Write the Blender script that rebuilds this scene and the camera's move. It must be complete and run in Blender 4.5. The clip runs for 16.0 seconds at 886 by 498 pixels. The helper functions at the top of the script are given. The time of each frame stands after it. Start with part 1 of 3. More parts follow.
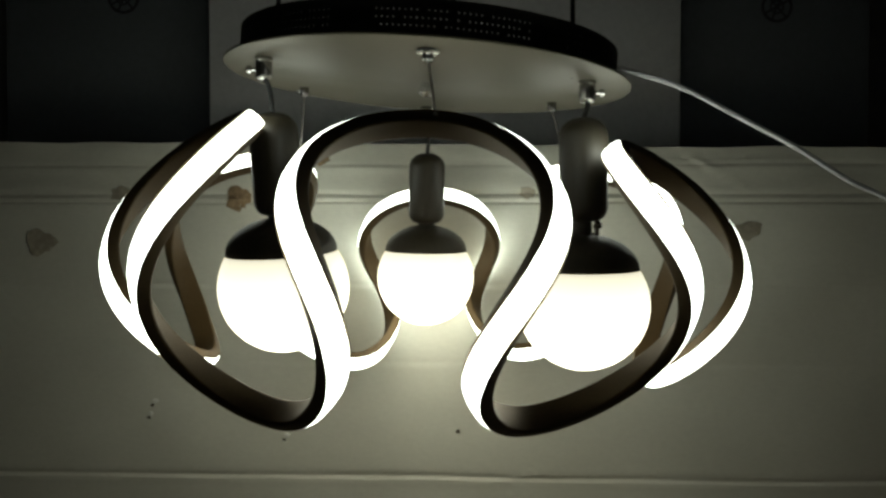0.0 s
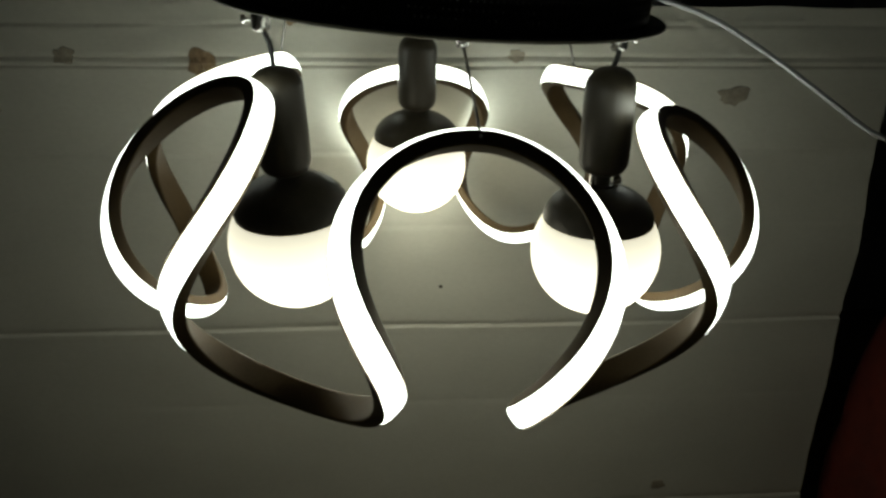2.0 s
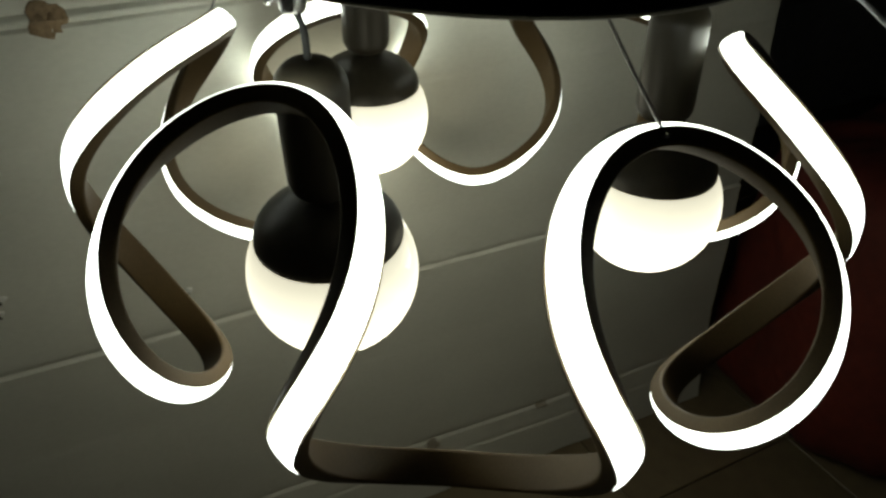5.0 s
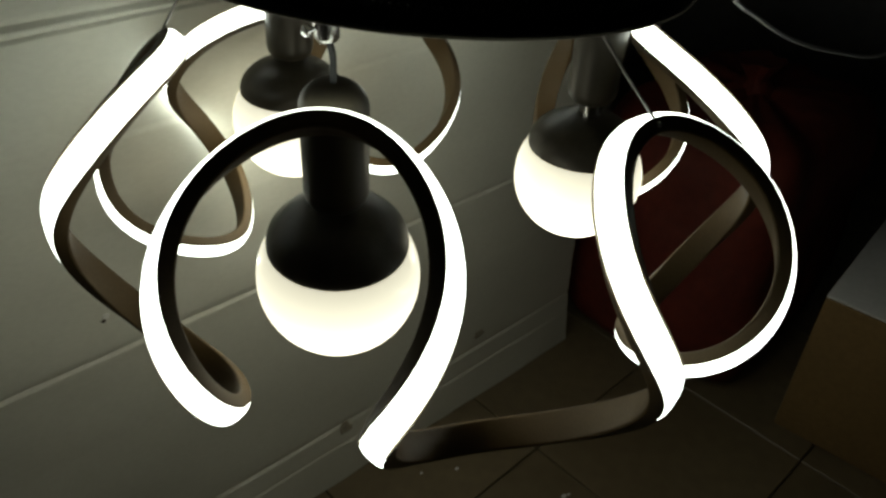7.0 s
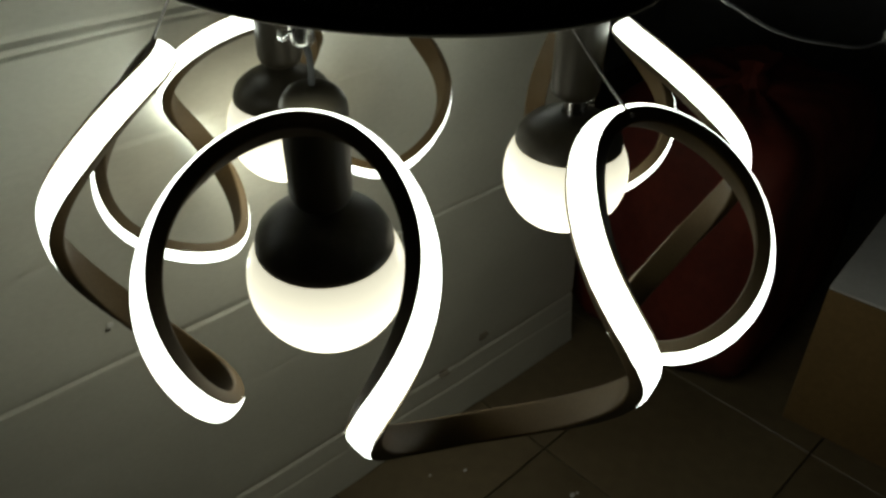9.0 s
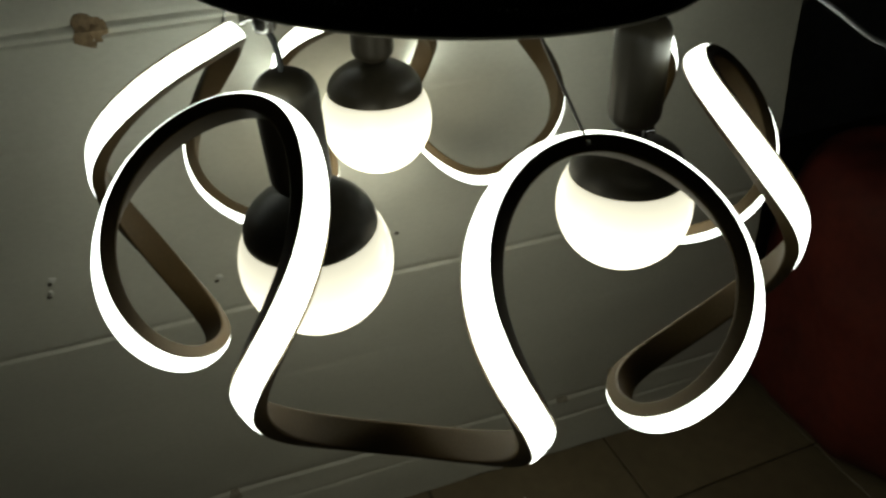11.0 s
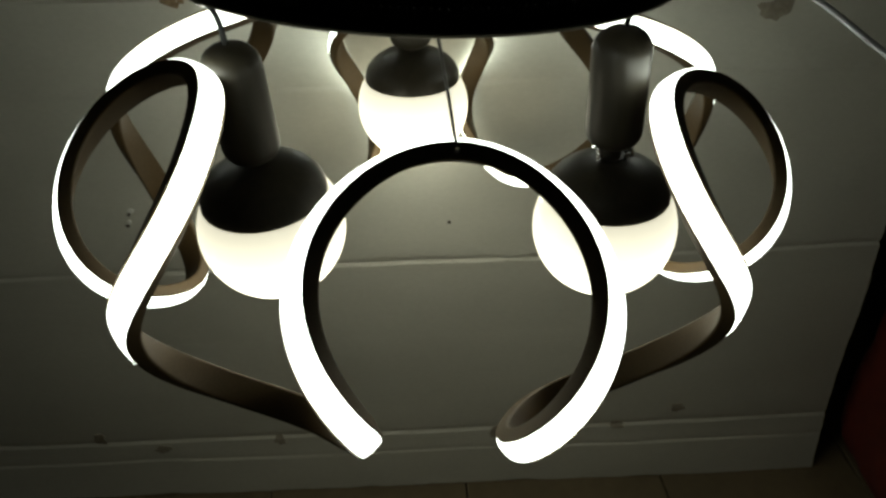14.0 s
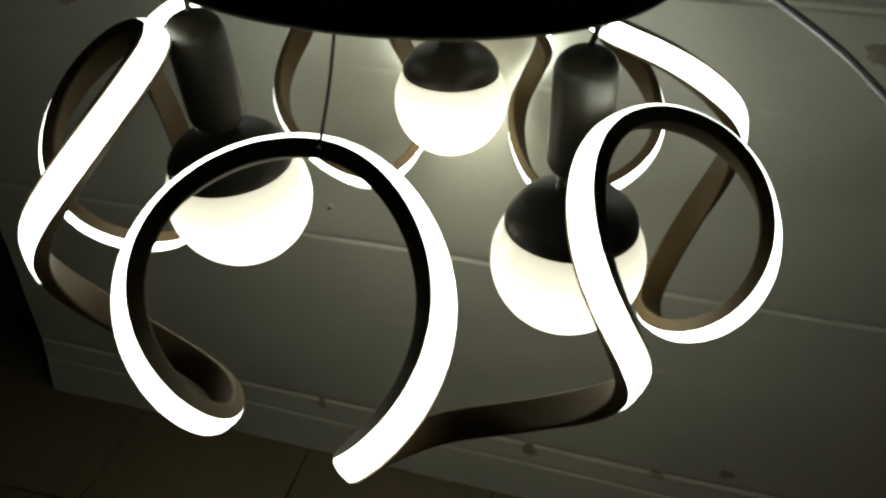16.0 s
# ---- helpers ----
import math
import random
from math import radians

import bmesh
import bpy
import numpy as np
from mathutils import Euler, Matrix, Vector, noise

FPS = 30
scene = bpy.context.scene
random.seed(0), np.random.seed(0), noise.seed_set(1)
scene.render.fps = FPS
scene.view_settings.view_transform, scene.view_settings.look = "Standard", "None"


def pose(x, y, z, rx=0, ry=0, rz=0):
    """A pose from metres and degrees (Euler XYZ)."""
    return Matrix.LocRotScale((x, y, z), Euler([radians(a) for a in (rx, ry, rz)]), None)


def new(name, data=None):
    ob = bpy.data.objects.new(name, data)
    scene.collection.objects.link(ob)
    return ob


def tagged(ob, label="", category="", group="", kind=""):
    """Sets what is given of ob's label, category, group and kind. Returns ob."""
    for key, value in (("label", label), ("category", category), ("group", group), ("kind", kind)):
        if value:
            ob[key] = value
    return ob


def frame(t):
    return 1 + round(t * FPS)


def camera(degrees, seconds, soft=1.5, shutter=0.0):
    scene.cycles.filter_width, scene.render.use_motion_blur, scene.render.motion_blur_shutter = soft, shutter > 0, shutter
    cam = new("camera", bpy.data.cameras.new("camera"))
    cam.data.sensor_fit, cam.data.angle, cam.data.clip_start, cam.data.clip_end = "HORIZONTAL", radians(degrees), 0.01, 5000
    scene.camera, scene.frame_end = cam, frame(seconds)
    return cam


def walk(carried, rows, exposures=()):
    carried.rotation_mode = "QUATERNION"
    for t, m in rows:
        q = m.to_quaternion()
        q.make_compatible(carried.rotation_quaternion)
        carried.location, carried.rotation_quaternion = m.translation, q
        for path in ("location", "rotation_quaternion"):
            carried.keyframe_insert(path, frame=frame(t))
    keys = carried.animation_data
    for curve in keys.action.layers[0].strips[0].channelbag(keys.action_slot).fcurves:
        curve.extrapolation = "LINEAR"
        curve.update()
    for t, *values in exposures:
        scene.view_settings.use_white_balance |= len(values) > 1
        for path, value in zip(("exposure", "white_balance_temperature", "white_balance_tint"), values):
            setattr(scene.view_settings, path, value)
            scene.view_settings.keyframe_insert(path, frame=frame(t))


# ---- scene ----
cam = camera(60.32, 16.0, soft=2.8)
LAMP_Z = 0.767  # height of the globes over the floor
PATH = [
    (0, 0.0096, -0.7852, 0.0600, 88.45, -0.00, -0.23),
    (0.5, -0.0262, -0.7546, 0.0955, 83.79, 0.35, -1.65),
    (1, -0.0349, -0.7307, 0.1599, 76.05, 0.37, -3.58),
    (1.5, -0.0435, -0.7194, 0.2160, 69.97, 0.19, -5.20),
    (2, -0.0727, -0.7221, 0.2793, 66.17, -0.61, -6.04),
    (2.5, -0.0996, -0.7206, 0.3046, 63.41, -0.97, -7.98),
    (3, -0.1497, -0.7079, 0.3048, 61.22, 0.25, -11.76),
    (3.5, -0.1886, -0.6662, 0.3055, 60.26, 0.50, -14.78),
    (4, -0.2171, -0.5823, 0.3011, 58.70, -1.05, -19.38),
    (4.5, -0.2383, -0.5274, 0.3077, 56.89, -0.56, -23.70),
    (4.7, -0.2449, -0.5174, 0.3121, 56.44, -0.12, -24.67),
    (6.8, -0.3931, -0.4482, 0.3489, 54.65, -1.51, -43.55),
    (7, -0.3934, -0.4484, 0.3543, 54.14, -1.91, -43.20),
    (7.5, -0.3880, -0.4463, 0.3460, 54.54, -1.01, -43.38),
    (8, -0.3832, -0.4490, 0.3451, 54.42, -0.79, -43.58),
    (8.5, -0.3875, -0.4617, 0.3553, 54.51, -0.66, -43.16),
    (9, -0.3887, -0.4734, 0.3542, 54.77, 0.05, -43.38),
    (9.2, -0.3905, -0.4767, 0.3561, 54.58, 0.25, -42.96),
    (11.3, -0.2037, -0.5798, 0.3404, 55.99, 2.09, -20.61),
    (11.5, -0.2076, -0.5786, 0.3412, 55.44, 1.75, -21.11),
    (12, -0.2102, -0.5663, 0.3358, 54.94, 1.85, -22.80),
    (12.5, -0.1812, -0.5920, 0.3356, 55.47, 0.86, -18.58),
    (13, -0.1254, -0.6139, 0.3335, 56.44, 0.80, -12.77),
    (13.5, -0.0545, -0.6273, 0.3330, 56.66, 1.12, -6.55),
    (14, -0.0258, -0.6191, 0.3389, 55.87, 1.60, -4.35),
    (14.5, -0.0035, -0.6181, 0.3343, 56.04, 1.08, -2.58),
    (15, 0.0869, -0.6321, 0.3386, 57.32, 0.53, 6.61),
    (15.5, 0.1080, -0.6105, 0.3402, 55.97, -0.25, 8.26),
    (16, 0.1564, -0.5797, 0.3352, 55.23, -0.18, 13.11),
]
walk(cam, [(t, pose(x, y, z + LAMP_Z, rx, ry, rz)) for t, x, y, z, rx, ry, rz in PATH],
     [(0, 0.20), (1, 0.08), (2, 0.04), (4.0, 0.08), (4.7, 0.0), (6.8, -0.11), (9.2, -0.09), (11.3, 0.0), (16, 0.0)])

# ---------------------------------------------------------------- world: a dark store room at night
world = bpy.data.worlds.new("night")
scene.world = world
world.use_nodes = True
world.node_tree.nodes["Background"].inputs[0].default_value = (0.02, 0.022, 0.03, 1)
world.node_tree.nodes["Background"].inputs[1].default_value = 0.15
LED_POWER, GLOBE_POWER = 5.5, 5.6


# ---------------------------------------------------------------- materials
def material(name, base, rough=0.6, metal=0.0, grain=60.0, depth=0.06, stain=3.0, spread=0.12, bump=0.15, stretch=(1, 1, 1), spec=0.5):
    """A surface with fine grain and broad stains, in metres of object space."""
    m = bpy.data.materials.new(name)
    m.use_nodes = True
    t = m.node_tree
    p = t.nodes["Principled BSDF"]
    co = t.nodes.new("ShaderNodeTexCoord")
    mp = t.nodes.new("ShaderNodeMapping")
    mp.inputs["Scale"].default_value = stretch
    t.links.new(co.outputs["Object"], mp.inputs["Vector"])
    fine = t.nodes.new("ShaderNodeTexNoise")
    fine.inputs["Scale"].default_value, fine.inputs["Detail"].default_value = grain, 6
    broad = t.nodes.new("ShaderNodeTexNoise")
    broad.inputs["Scale"].default_value, broad.inputs["Detail"].default_value = stain, 4
    for n in (fine, broad):
        t.links.new(mp.outputs[0], n.inputs["Vector"])
    ramp = t.nodes.new("ShaderNodeMapRange")
    ramp.inputs[1].default_value, ramp.inputs[2].default_value = 0.3, 0.7
    ramp.inputs[3].default_value, ramp.inputs[4].default_value = 1 - spread, 1 + spread
    t.links.new(broad.outputs[0], ramp.inputs[0])
    ramp2 = t.nodes.new("ShaderNodeMapRange")
    ramp2.inputs[1].default_value, ramp2.inputs[2].default_value = 0.3, 0.7
    ramp2.inputs[3].default_value, ramp2.inputs[4].default_value = 1 - depth, 1 + depth
    t.links.new(fine.outputs[0], ramp2.inputs[0])
    mul = t.nodes.new("ShaderNodeMath")
    mul.operation = "MULTIPLY"
    t.links.new(ramp.outputs[0], mul.inputs[0])
    t.links.new(ramp2.outputs[0], mul.inputs[1])
    col = t.nodes.new("ShaderNodeVectorMath")
    col.operation = "SCALE"
    col.inputs[0].default_value = base
    t.links.new(mul.outputs[0], col.inputs["Scale"])
    t.links.new(col.outputs[0], p.inputs["Base Color"])
    rr = t.nodes.new("ShaderNodeMapRange")
    rr.inputs[3].default_value, rr.inputs[4].default_value = max(rough - 0.12, 0.02), min(rough + 0.12, 1)
    t.links.new(broad.outputs[0], rr.inputs[0])
    t.links.new(rr.outputs[0], p.inputs["Roughness"])
    p.inputs["Metallic"].default_value = metal
    p.inputs["Specular IOR Level"].default_value = spec
    b = t.nodes.new("ShaderNodeBump")
    b.inputs["Strength"].default_value, b.inputs["Distance"].default_value = bump, 0.002
    t.links.new(fine.outputs[0], b.inputs["Height"])
    t.links.new(b.outputs[0], p.inputs["Normal"])
    return m


def lamp_material(name, base, colour, power, rough):
    m = bpy.data.materials.new(name)
    m.use_nodes = True
    p = m.node_tree.nodes["Principled BSDF"]
    p.inputs["Base Color"].default_value = (*base, 1)
    p.inputs["Roughness"].default_value = rough
    p.inputs["Emission Color"].default_value = (*colour, 1)
    p.inputs["Emission Strength"].default_value = power
    return m


M_CARD = material("white_cardboard", (0.60, 0.59, 0.515), 0.74, grain=190, depth=0.03, stain=3.5, spread=0.10, bump=0.07, stretch=(0.6, 1, 1.15))
M_STAIN = material("worn_tan_paper", (0.36, 0.32, 0.25), 0.85, grain=150, depth=0.15, stain=50, spread=0.2, bump=0.3)
M_TORN = material("torn_brown_paper", (0.27, 0.19, 0.11), 0.9, grain=180, depth=0.25, stain=40, spread=0.3, bump=0.5)
M_FLOOR = material("tan_floor_tile", (0.145, 0.112, 0.066), 0.35, grain=35, depth=0.1, stain=2.5, spread=0.18, bump=0.03)
M_GROUT = material("dark_grout", (0.05, 0.04, 0.03), 0.9, grain=90, depth=0.2)
M_CARTON_WHITE = material("plain_white_carton", (0.68, 0.68, 0.69), 0.8, grain=120, depth=0.05, stain=3, spread=0.08)
M_CARTON_GREY = material("grey_carton", (0.14, 0.155, 0.17), 0.85, grain=120, depth=0.06, stain=3, spread=0.12)
M_NAVY = material("navy_plastic_sack", (0.032, 0.046, 0.095), 0.5, grain=50, depth=0.2, stain=6, spread=0.25, bump=0.4)
M_RED = material("dark_red_plastic", (0.115, 0.014, 0.006), 0.78, grain=60, depth=0.15, stain=5, spread=0.35, bump=0.3)
M_BROWN_CARTON = material("brown_carton", (0.21, 0.13, 0.05), 0.85, grain=110, depth=0.08, stain=4, spread=0.12)
# greys of the added walls and ceiling, set by how much lamp light they return
M_WALL = material("light_bounce_wall", (0.33, 0.33, 0.34), 0.9, grain=30, depth=0.06, stain=1.2, spread=0.12)
M_CEIL = material("light_bounce_ceiling", (0.44, 0.44, 0.44), 0.9, grain=30, depth=0.05, stain=1.2, spread=0.1)
M_BRONZE = material("bronze_brown_lacquer", (0.094, 0.063, 0.029), 0.52, metal=0.1, grain=500, depth=0.1, stain=14, spread=0.12, bump=0.05, spec=0.32)
M_PEND = material("dark_walnut_brown_lacquer", (0.046, 0.039, 0.026), 0.42, grain=160, depth=0.12, stain=20, spread=0.15, bump=0.05, stretch=(1, 1, 0.15))
M_BLACK = material("black_powder_coat", (0.018, 0.017, 0.016), 0.55, grain=700, depth=0.15, stain=10, spread=0.15, bump=0.1)
M_PLATE = material("brushed_champagne_metal", (0.112, 0.100, 0.074), 0.5, metal=0.35, grain=300, depth=0.05, stain=6, spread=0.06, bump=0.03)
M_NICKEL = material("satin_nickel", (0.34, 0.33, 0.31), 0.24, metal=1.0, grain=200, depth=0.05, stain=30, spread=0.05, bump=0.01)
M_CHROME = material("chrome", (0.75, 0.75, 0.74), 0.2, metal=1.0, grain=200, depth=0.03, stain=30, spread=0.05, bump=0.01)
M_WIRE = material("thin_steel_cable", (0.16, 0.15, 0.14), 0.4, metal=0.8, grain=900, depth=0.3, bump=0.2)
M_CORD = material("black_rubber_cord", (0.014, 0.014, 0.013), 0.75, grain=300, depth=0.1)
M_WHITE_CORD = material("white_plastic_cord", (0.62, 0.62, 0.64), 0.4, grain=200, depth=0.05, bump=0.02)
M_INK = material("dark_printing_ink", (0.03, 0.03, 0.035), 0.8, grain=200, depth=0.2)
M_LED = lamp_material("led_diffuser", (0.85, 0.86, 0.85), (0.925, 1.0, 0.87), LED_POWER, 0.35)
M_GLOBE = lamp_material("opal_glass_globe", (0.88, 0.86, 0.8), (1.0, 0.955, 0.72), 1.0, 0.12)
# the bulb inside shines down: the glass is dimmer next to the cap
gt = M_GLOBE.node_tree
gc, gs, gr = gt.nodes.new("ShaderNodeTexCoord"), gt.nodes.new("ShaderNodeSeparateXYZ"), gt.nodes.new("ShaderNodeFloatCurve")
gm = gt.nodes.new("ShaderNodeMapRange")
gm.inputs[1].default_value, gm.inputs[2].default_value = -0.06, 0.033
gm.inputs[3].default_value, gm.inputs[4].default_value = 0.0, 1.0
for i, (x, y) in enumerate(((0.0, 1.0), (0.35, 0.56), (0.62, 0.29), (0.88, 0.18), (1.0, 0.135))):
    pts = gr.mapping.curves[0].points
    if i in (0, 4):
        pts[0 if i == 0 else len(pts) - 1].location = (x, y)
    else:
        pts.new(x, y)
gr.mapping.update()
gx = gt.nodes.new("ShaderNodeMath")
gx.operation, gx.inputs[1].default_value = "MULTIPLY", GLOBE_POWER
gt.links.new(gc.outputs["Object"], gs.inputs[0])
gt.links.new(gs.outputs["Z"], gm.inputs[0])
gt.links.new(gm.outputs[0], gr.inputs["Value"])
gt.links.new(gr.outputs[0], gx.inputs[0])
gt.links.new(gx.outputs[0], gt.nodes["Principled BSDF"].inputs["Emission Strength"])


# ---------------------------------------------------------------- building helpers
def mesh_of(name, bm, mat, smooth=True):
    me = bpy.data.meshes.new(name)
    bmesh.ops.recalc_face_normals(bm, faces=bm.faces)
    for f in bm.faces:
        f.smooth = smooth
    bm.to_mesh(me)
    bm.free()
    me.materials.append(mat)
    return me


def sharp(ob, angle=35):
    """Keeps the hard edges of a smooth-shaded mesh."""
    ob.data.set_sharp_from_angle(angle=radians(angle))
    return ob


def part(name, bm, mat, parent=None, label="", smooth=True):
    ob = new(name, mesh_of(name, bm, mat, smooth))
    if smooth:
        sharp(ob)
    if parent:
        ob.parent = parent
    if label:
        tagged(ob, label)
    return ob


def box(sx, sy, sz, bevel=0.004, centre=(0, 0, 0), segments=2):
    bm = bmesh.new()
    bmesh.ops.create_cube(bm, size=1)
    bmesh.ops.scale(bm, vec=(sx, sy, sz), verts=bm.verts)
    bmesh.ops.translate(bm, vec=centre, verts=bm.verts)
    if bevel:
        bmesh.ops.bevel(bm, geom=bm.edges[:], offset=bevel, segments=segments, affect="EDGES", profile=0.5)
    return bm


def lathe(profile, turns=48):
    """A solid of revolution round z from (radius, height) pairs."""
    bm = bmesh.new()
    rings = []
    for r, z in profile:
        if r < 1e-6:
            rings.append([bm.verts.new((0, 0, z))])
        else:
            rings.append([bm.verts.new((r * math.cos(2 * math.pi * i / turns), r * math.sin(2 * math.pi * i / turns), z)) for i in range(turns)])
    for a, b in zip(rings, rings[1:]):
        for i in range(turns):
            j = (i + 1) % turns
            if len(a) == 1 and len(b) == 1:
                continue
            if len(a) == 1:
                bm.faces.new((a[0], b[i], b[j]))
            elif len(b) == 1:
                bm.faces.new((a[i], a[j], b[0]))
            else:
                bm.faces.new((a[i], a[j], b[j], b[i]))
    return bm


def tube(points, radius, sides=10, closed=False):
    """A round tube along points."""
    bm = bmesh.new()
    pts = [Vector(p) for p in points]
    rings = []
    n = len(pts)
    for i, p in enumerate(pts):
        d = (pts[min(i + 1, n - 1)] - pts[max(i - 1, 0)]).normalized()
        a = d.cross(Vector((0.31, 0.87, 0.38))).normalized()
        b = d.cross(a)
        rings.append([bm.verts.new(p + radius * (math.cos(2 * math.pi * k / sides) * a + math.sin(2 * math.pi * k / sides) * b)) for k in range(sides)])
    for r, q in zip(rings, rings[1:]):
        for k in range(sides):
            bm.faces.new((r[k], r[(k + 1) % sides], q[(k + 1) % sides], q[k]))
    bm.faces.new(rings[0][::-1])
    bm.faces.new(rings[-1])
    return bm


def bend(points, steps=16):
    """A smooth line through a few points (Catmull-Rom)."""
    p = [Vector(q) for q in points]
    p = [2 * p[0] - p[1]] + p + [2 * p[-1] - p[-2]]
    out = []
    for i in range(1, len(p) - 2):
        for k in range(steps):
            t = k / steps
            out.append(0.5 * (2 * p[i] + (p[i + 1] - p[i - 1]) * t + (2 * p[i - 1] - 5 * p[i] + 4 * p[i + 1] - p[i + 2]) * t * t
                              + (3 * p[i] - p[i - 1] - 3 * p[i + 1] + p[i + 2]) * t ** 3))
    out.append(p[-2])
    return out


def thing(name, at, label, category, group="", turn=0.0):
    e = new(name)
    e.empty_display_size = 0.05
    e.matrix_basis = pose(*at, 0, 0, turn)
    return tagged(e, label, category, group)


# ---------------------------------------------------------------- the room
floor = part("floor", box(5.2, 5.2, 0.1, 0, (0, -0.7, -0.059)), M_GROUT, smooth=False)
tagged(floor, "tan ceramic tile floor with dark joints", "floor", kind="structure")
# walls added round the place; their distance and grey control the ambient bounce
for name, size, at in (("wall_north", (5.0, 0.12, 2.6), (0, 1.16, 1.3)), ("wall_south", (5.0, 0.12, 2.6), (0, -2.66, 1.3)),
                       ("wall_west", (0.12, 3.70, 2.6), (-2.20, -0.75, 1.3)), ("wall_east", (0.12, 3.70, 2.6), (2.36, -0.75, 1.3))):
    w = part(name, box(*size, 0, at), M_WALL, smooth=False)
    tagged(w, "plain wall added to close the room and bounce lamp light", "wall", kind="structure")
# the ceiling stays out of view, added to send lamp light back down
ceiling = part("ceiling", box(5.0, 4.0, 0.1, 0, (0, -0.75, 2.651)), M_CEIL, smooth=False)
tagged(ceiling, "unseen ceiling added to close the room and bounce lamp light", "ceiling", kind="structure")


# ---------------------------------------------------------------- the leaning white cardboard
BOARD_Y, BOARD_SKEW, BOARD_LEAN = 0.2756, -0.0458, -0.0089


def board_y(x, z):
    return BOARD_Y + BOARD_SKEW * x + BOARD_LEAN * (z - LAMP_Z)


def board_x(side, z):
    """The left and right edges of the sheet, slightly out of square."""
    h = z / 0.95
    return (-0.845 + 0.03 * h) if side < 0 else (0.671 - 0.022 * h - 0.030 * max(0, h - 0.6))


CREASES = ((0.874, 0.004, 0.0035), (0.863, 0.003, 0.0025), (0.748, 0.0012, 0.004), (0.477, 0.0038, 0.0035), (0.126, 0.003, 0.004), (0.082, 0.0016, 0.0030), (0.915, 0.0014, 0.003), (0.64, 0.0006, 0.005), (0.34, 0.0006, 0.006))


CRUMPLES = ((0.33, 0.945, 0.43, 0.878, 0.0022), (0.27, 0.94, 0.33, 0.91, 0.0016), (-0.36, 0.936, -0.29, 0.939, 0.0025), (0.02, 0.925, 0.12, 0.931, 0.0014), (-0.12, 0.912, 0.02, 0.906, 0.0016), (0.44, 0.79, 0.52, 0.71, 0.0008), (-0.4, 0.91, -0.22, 0.922, 0.0012), (0.1, 0.472, 0.16, 0.486, 0.0018), (0.2, 0.21, 0.34, 0.27, 0.0005))


def crumple(x, z):
    """Short ridges where the sheet was bent or dented."""
    out = 0.0
    for ax, az, bx, bz, d in CRUMPLES:
        t = ((x - ax) * (bx - ax) + (z - az) * (bz - az)) / ((bx - ax) ** 2 + (bz - az) ** 2)
        if -0.2 < t < 1.2:
            s = ((x - ax) * (bz - az) - (z - az) * (bx - ax)) / math.hypot(bx - ax, bz - az) + 0.004 * noise.noise((x * 20, z * 20, 5.5))
            fade = max(0, min(1, (0.5 - abs(t - 0.5)) * 4 + 0.4))
            out += d * fade * (math.exp(-(s / 0.004) ** 2) - 0.5 * math.exp(-((s - 0.006) / 0.005) ** 2))
    return out


def build_board():
    top = 0.946
    heights = set(round(top * i / 120, 5) for i in range(121))
    for c, d, w in CREASES:
        for k in (-1.6, -1, -0.5, 0, 0.5, 1, 1.6):
            heights.add(round(c + k * w, 5))
    heights = sorted(h for h in heights if 0 <= h <= top)
    nx = 300
    bm = bmesh.new()
    front, back = [], []
    for z in heights:
        a, b = [], []
        for i in range(nx + 1):
            u = i / nx
            zz = z
            if z > top - 0.02:
                zz += 0.004 * noise.noise((u * 14, 3.1, 0)) - 0.016 * u + 0.006
            if z < 0.012:
                zz += 0.005 * max(0, noise.noise((u * 22, 9.1, 0))) + 0.002 * max(0, noise.noise((u * 90, 2.1, 0))) + 0.0006
            x = board_x(-1, z) * (1 - u) + board_x(1, z) * u
            if i in (0, nx):
                x += 0.004 * noise.noise((z * 9, 7.7, u)) + 0.0015 * noise.noise((z * 60, 2.7, u))
            y = board_y(x, zz)
            y += 0.0035 * noise.noise((x * 3.0, zz * 3.2, 0.4)) + 0.0010 * noise.noise((x * 11, zz * 15, 4.4))
            for c, d, w in CREASES:
                shift = 0.0025 * noise.noise((x * 5 + c * 40, c, 1.5))
                g = (zz - c - shift) / w
                depth = d * (0.75 + 0.5 * noise.noise((x * 6, c * 9, 2.2)))
                y += depth * math.exp(-g * g) - 0.45 * depth * math.exp(-(g + 1.5) ** 2)
            y -= crumple(x, zz)
            if z < 0.126:
                y -= 0.10 * (0.126 - z)
            if z > 0.874:
                y += 0.05 * (z - 0.874) + 0.0028 * noise.noise((x * 9, zz * 40, 8.1))
            a.append(bm.verts.new((x, y, max(zz, 0.0005))))
            b.append(bm.verts.new((x, y + 0.005, max(zz, 0.0005))))
        front.append(a)
        back.append(b)
    for s, flip in ((front, False), (back, True)):
        for r, q in zip(s, s[1:]):
            for i in range(nx):
                f = (r[i], r[i + 1], q[i + 1], q[i])
                bm.faces.new(f[::-1] if flip else f)
    for i in range(nx):
        bm.faces.new((front[0][i], back[0][i], back[0][i + 1], front[0][i + 1]))
        bm.faces.new((front[-1][i], front[-1][i + 1], back[-1][i + 1], back[-1][i]))
    for k in range(len(heights) - 1):
        bm.faces.new((front[k][0], front[k + 1][0], back[k + 1][0], back[k][0]))
        bm.faces.new((front[k][nx], back[k][nx], back[k + 1][nx], front[k + 1][nx]))
    board = part("cardboard_sheet", bm, M_CARD)
    return tagged(board, "large unfolded white cardboard sheet with creases, leaning upright", "cardboard")


board = build_board()


def board_surface(x, z):
    hit, place, normal, index = board.ray_cast((x, -0.5, z), (0, 1, 0))
    return place.y if hit else board_y(x, z)


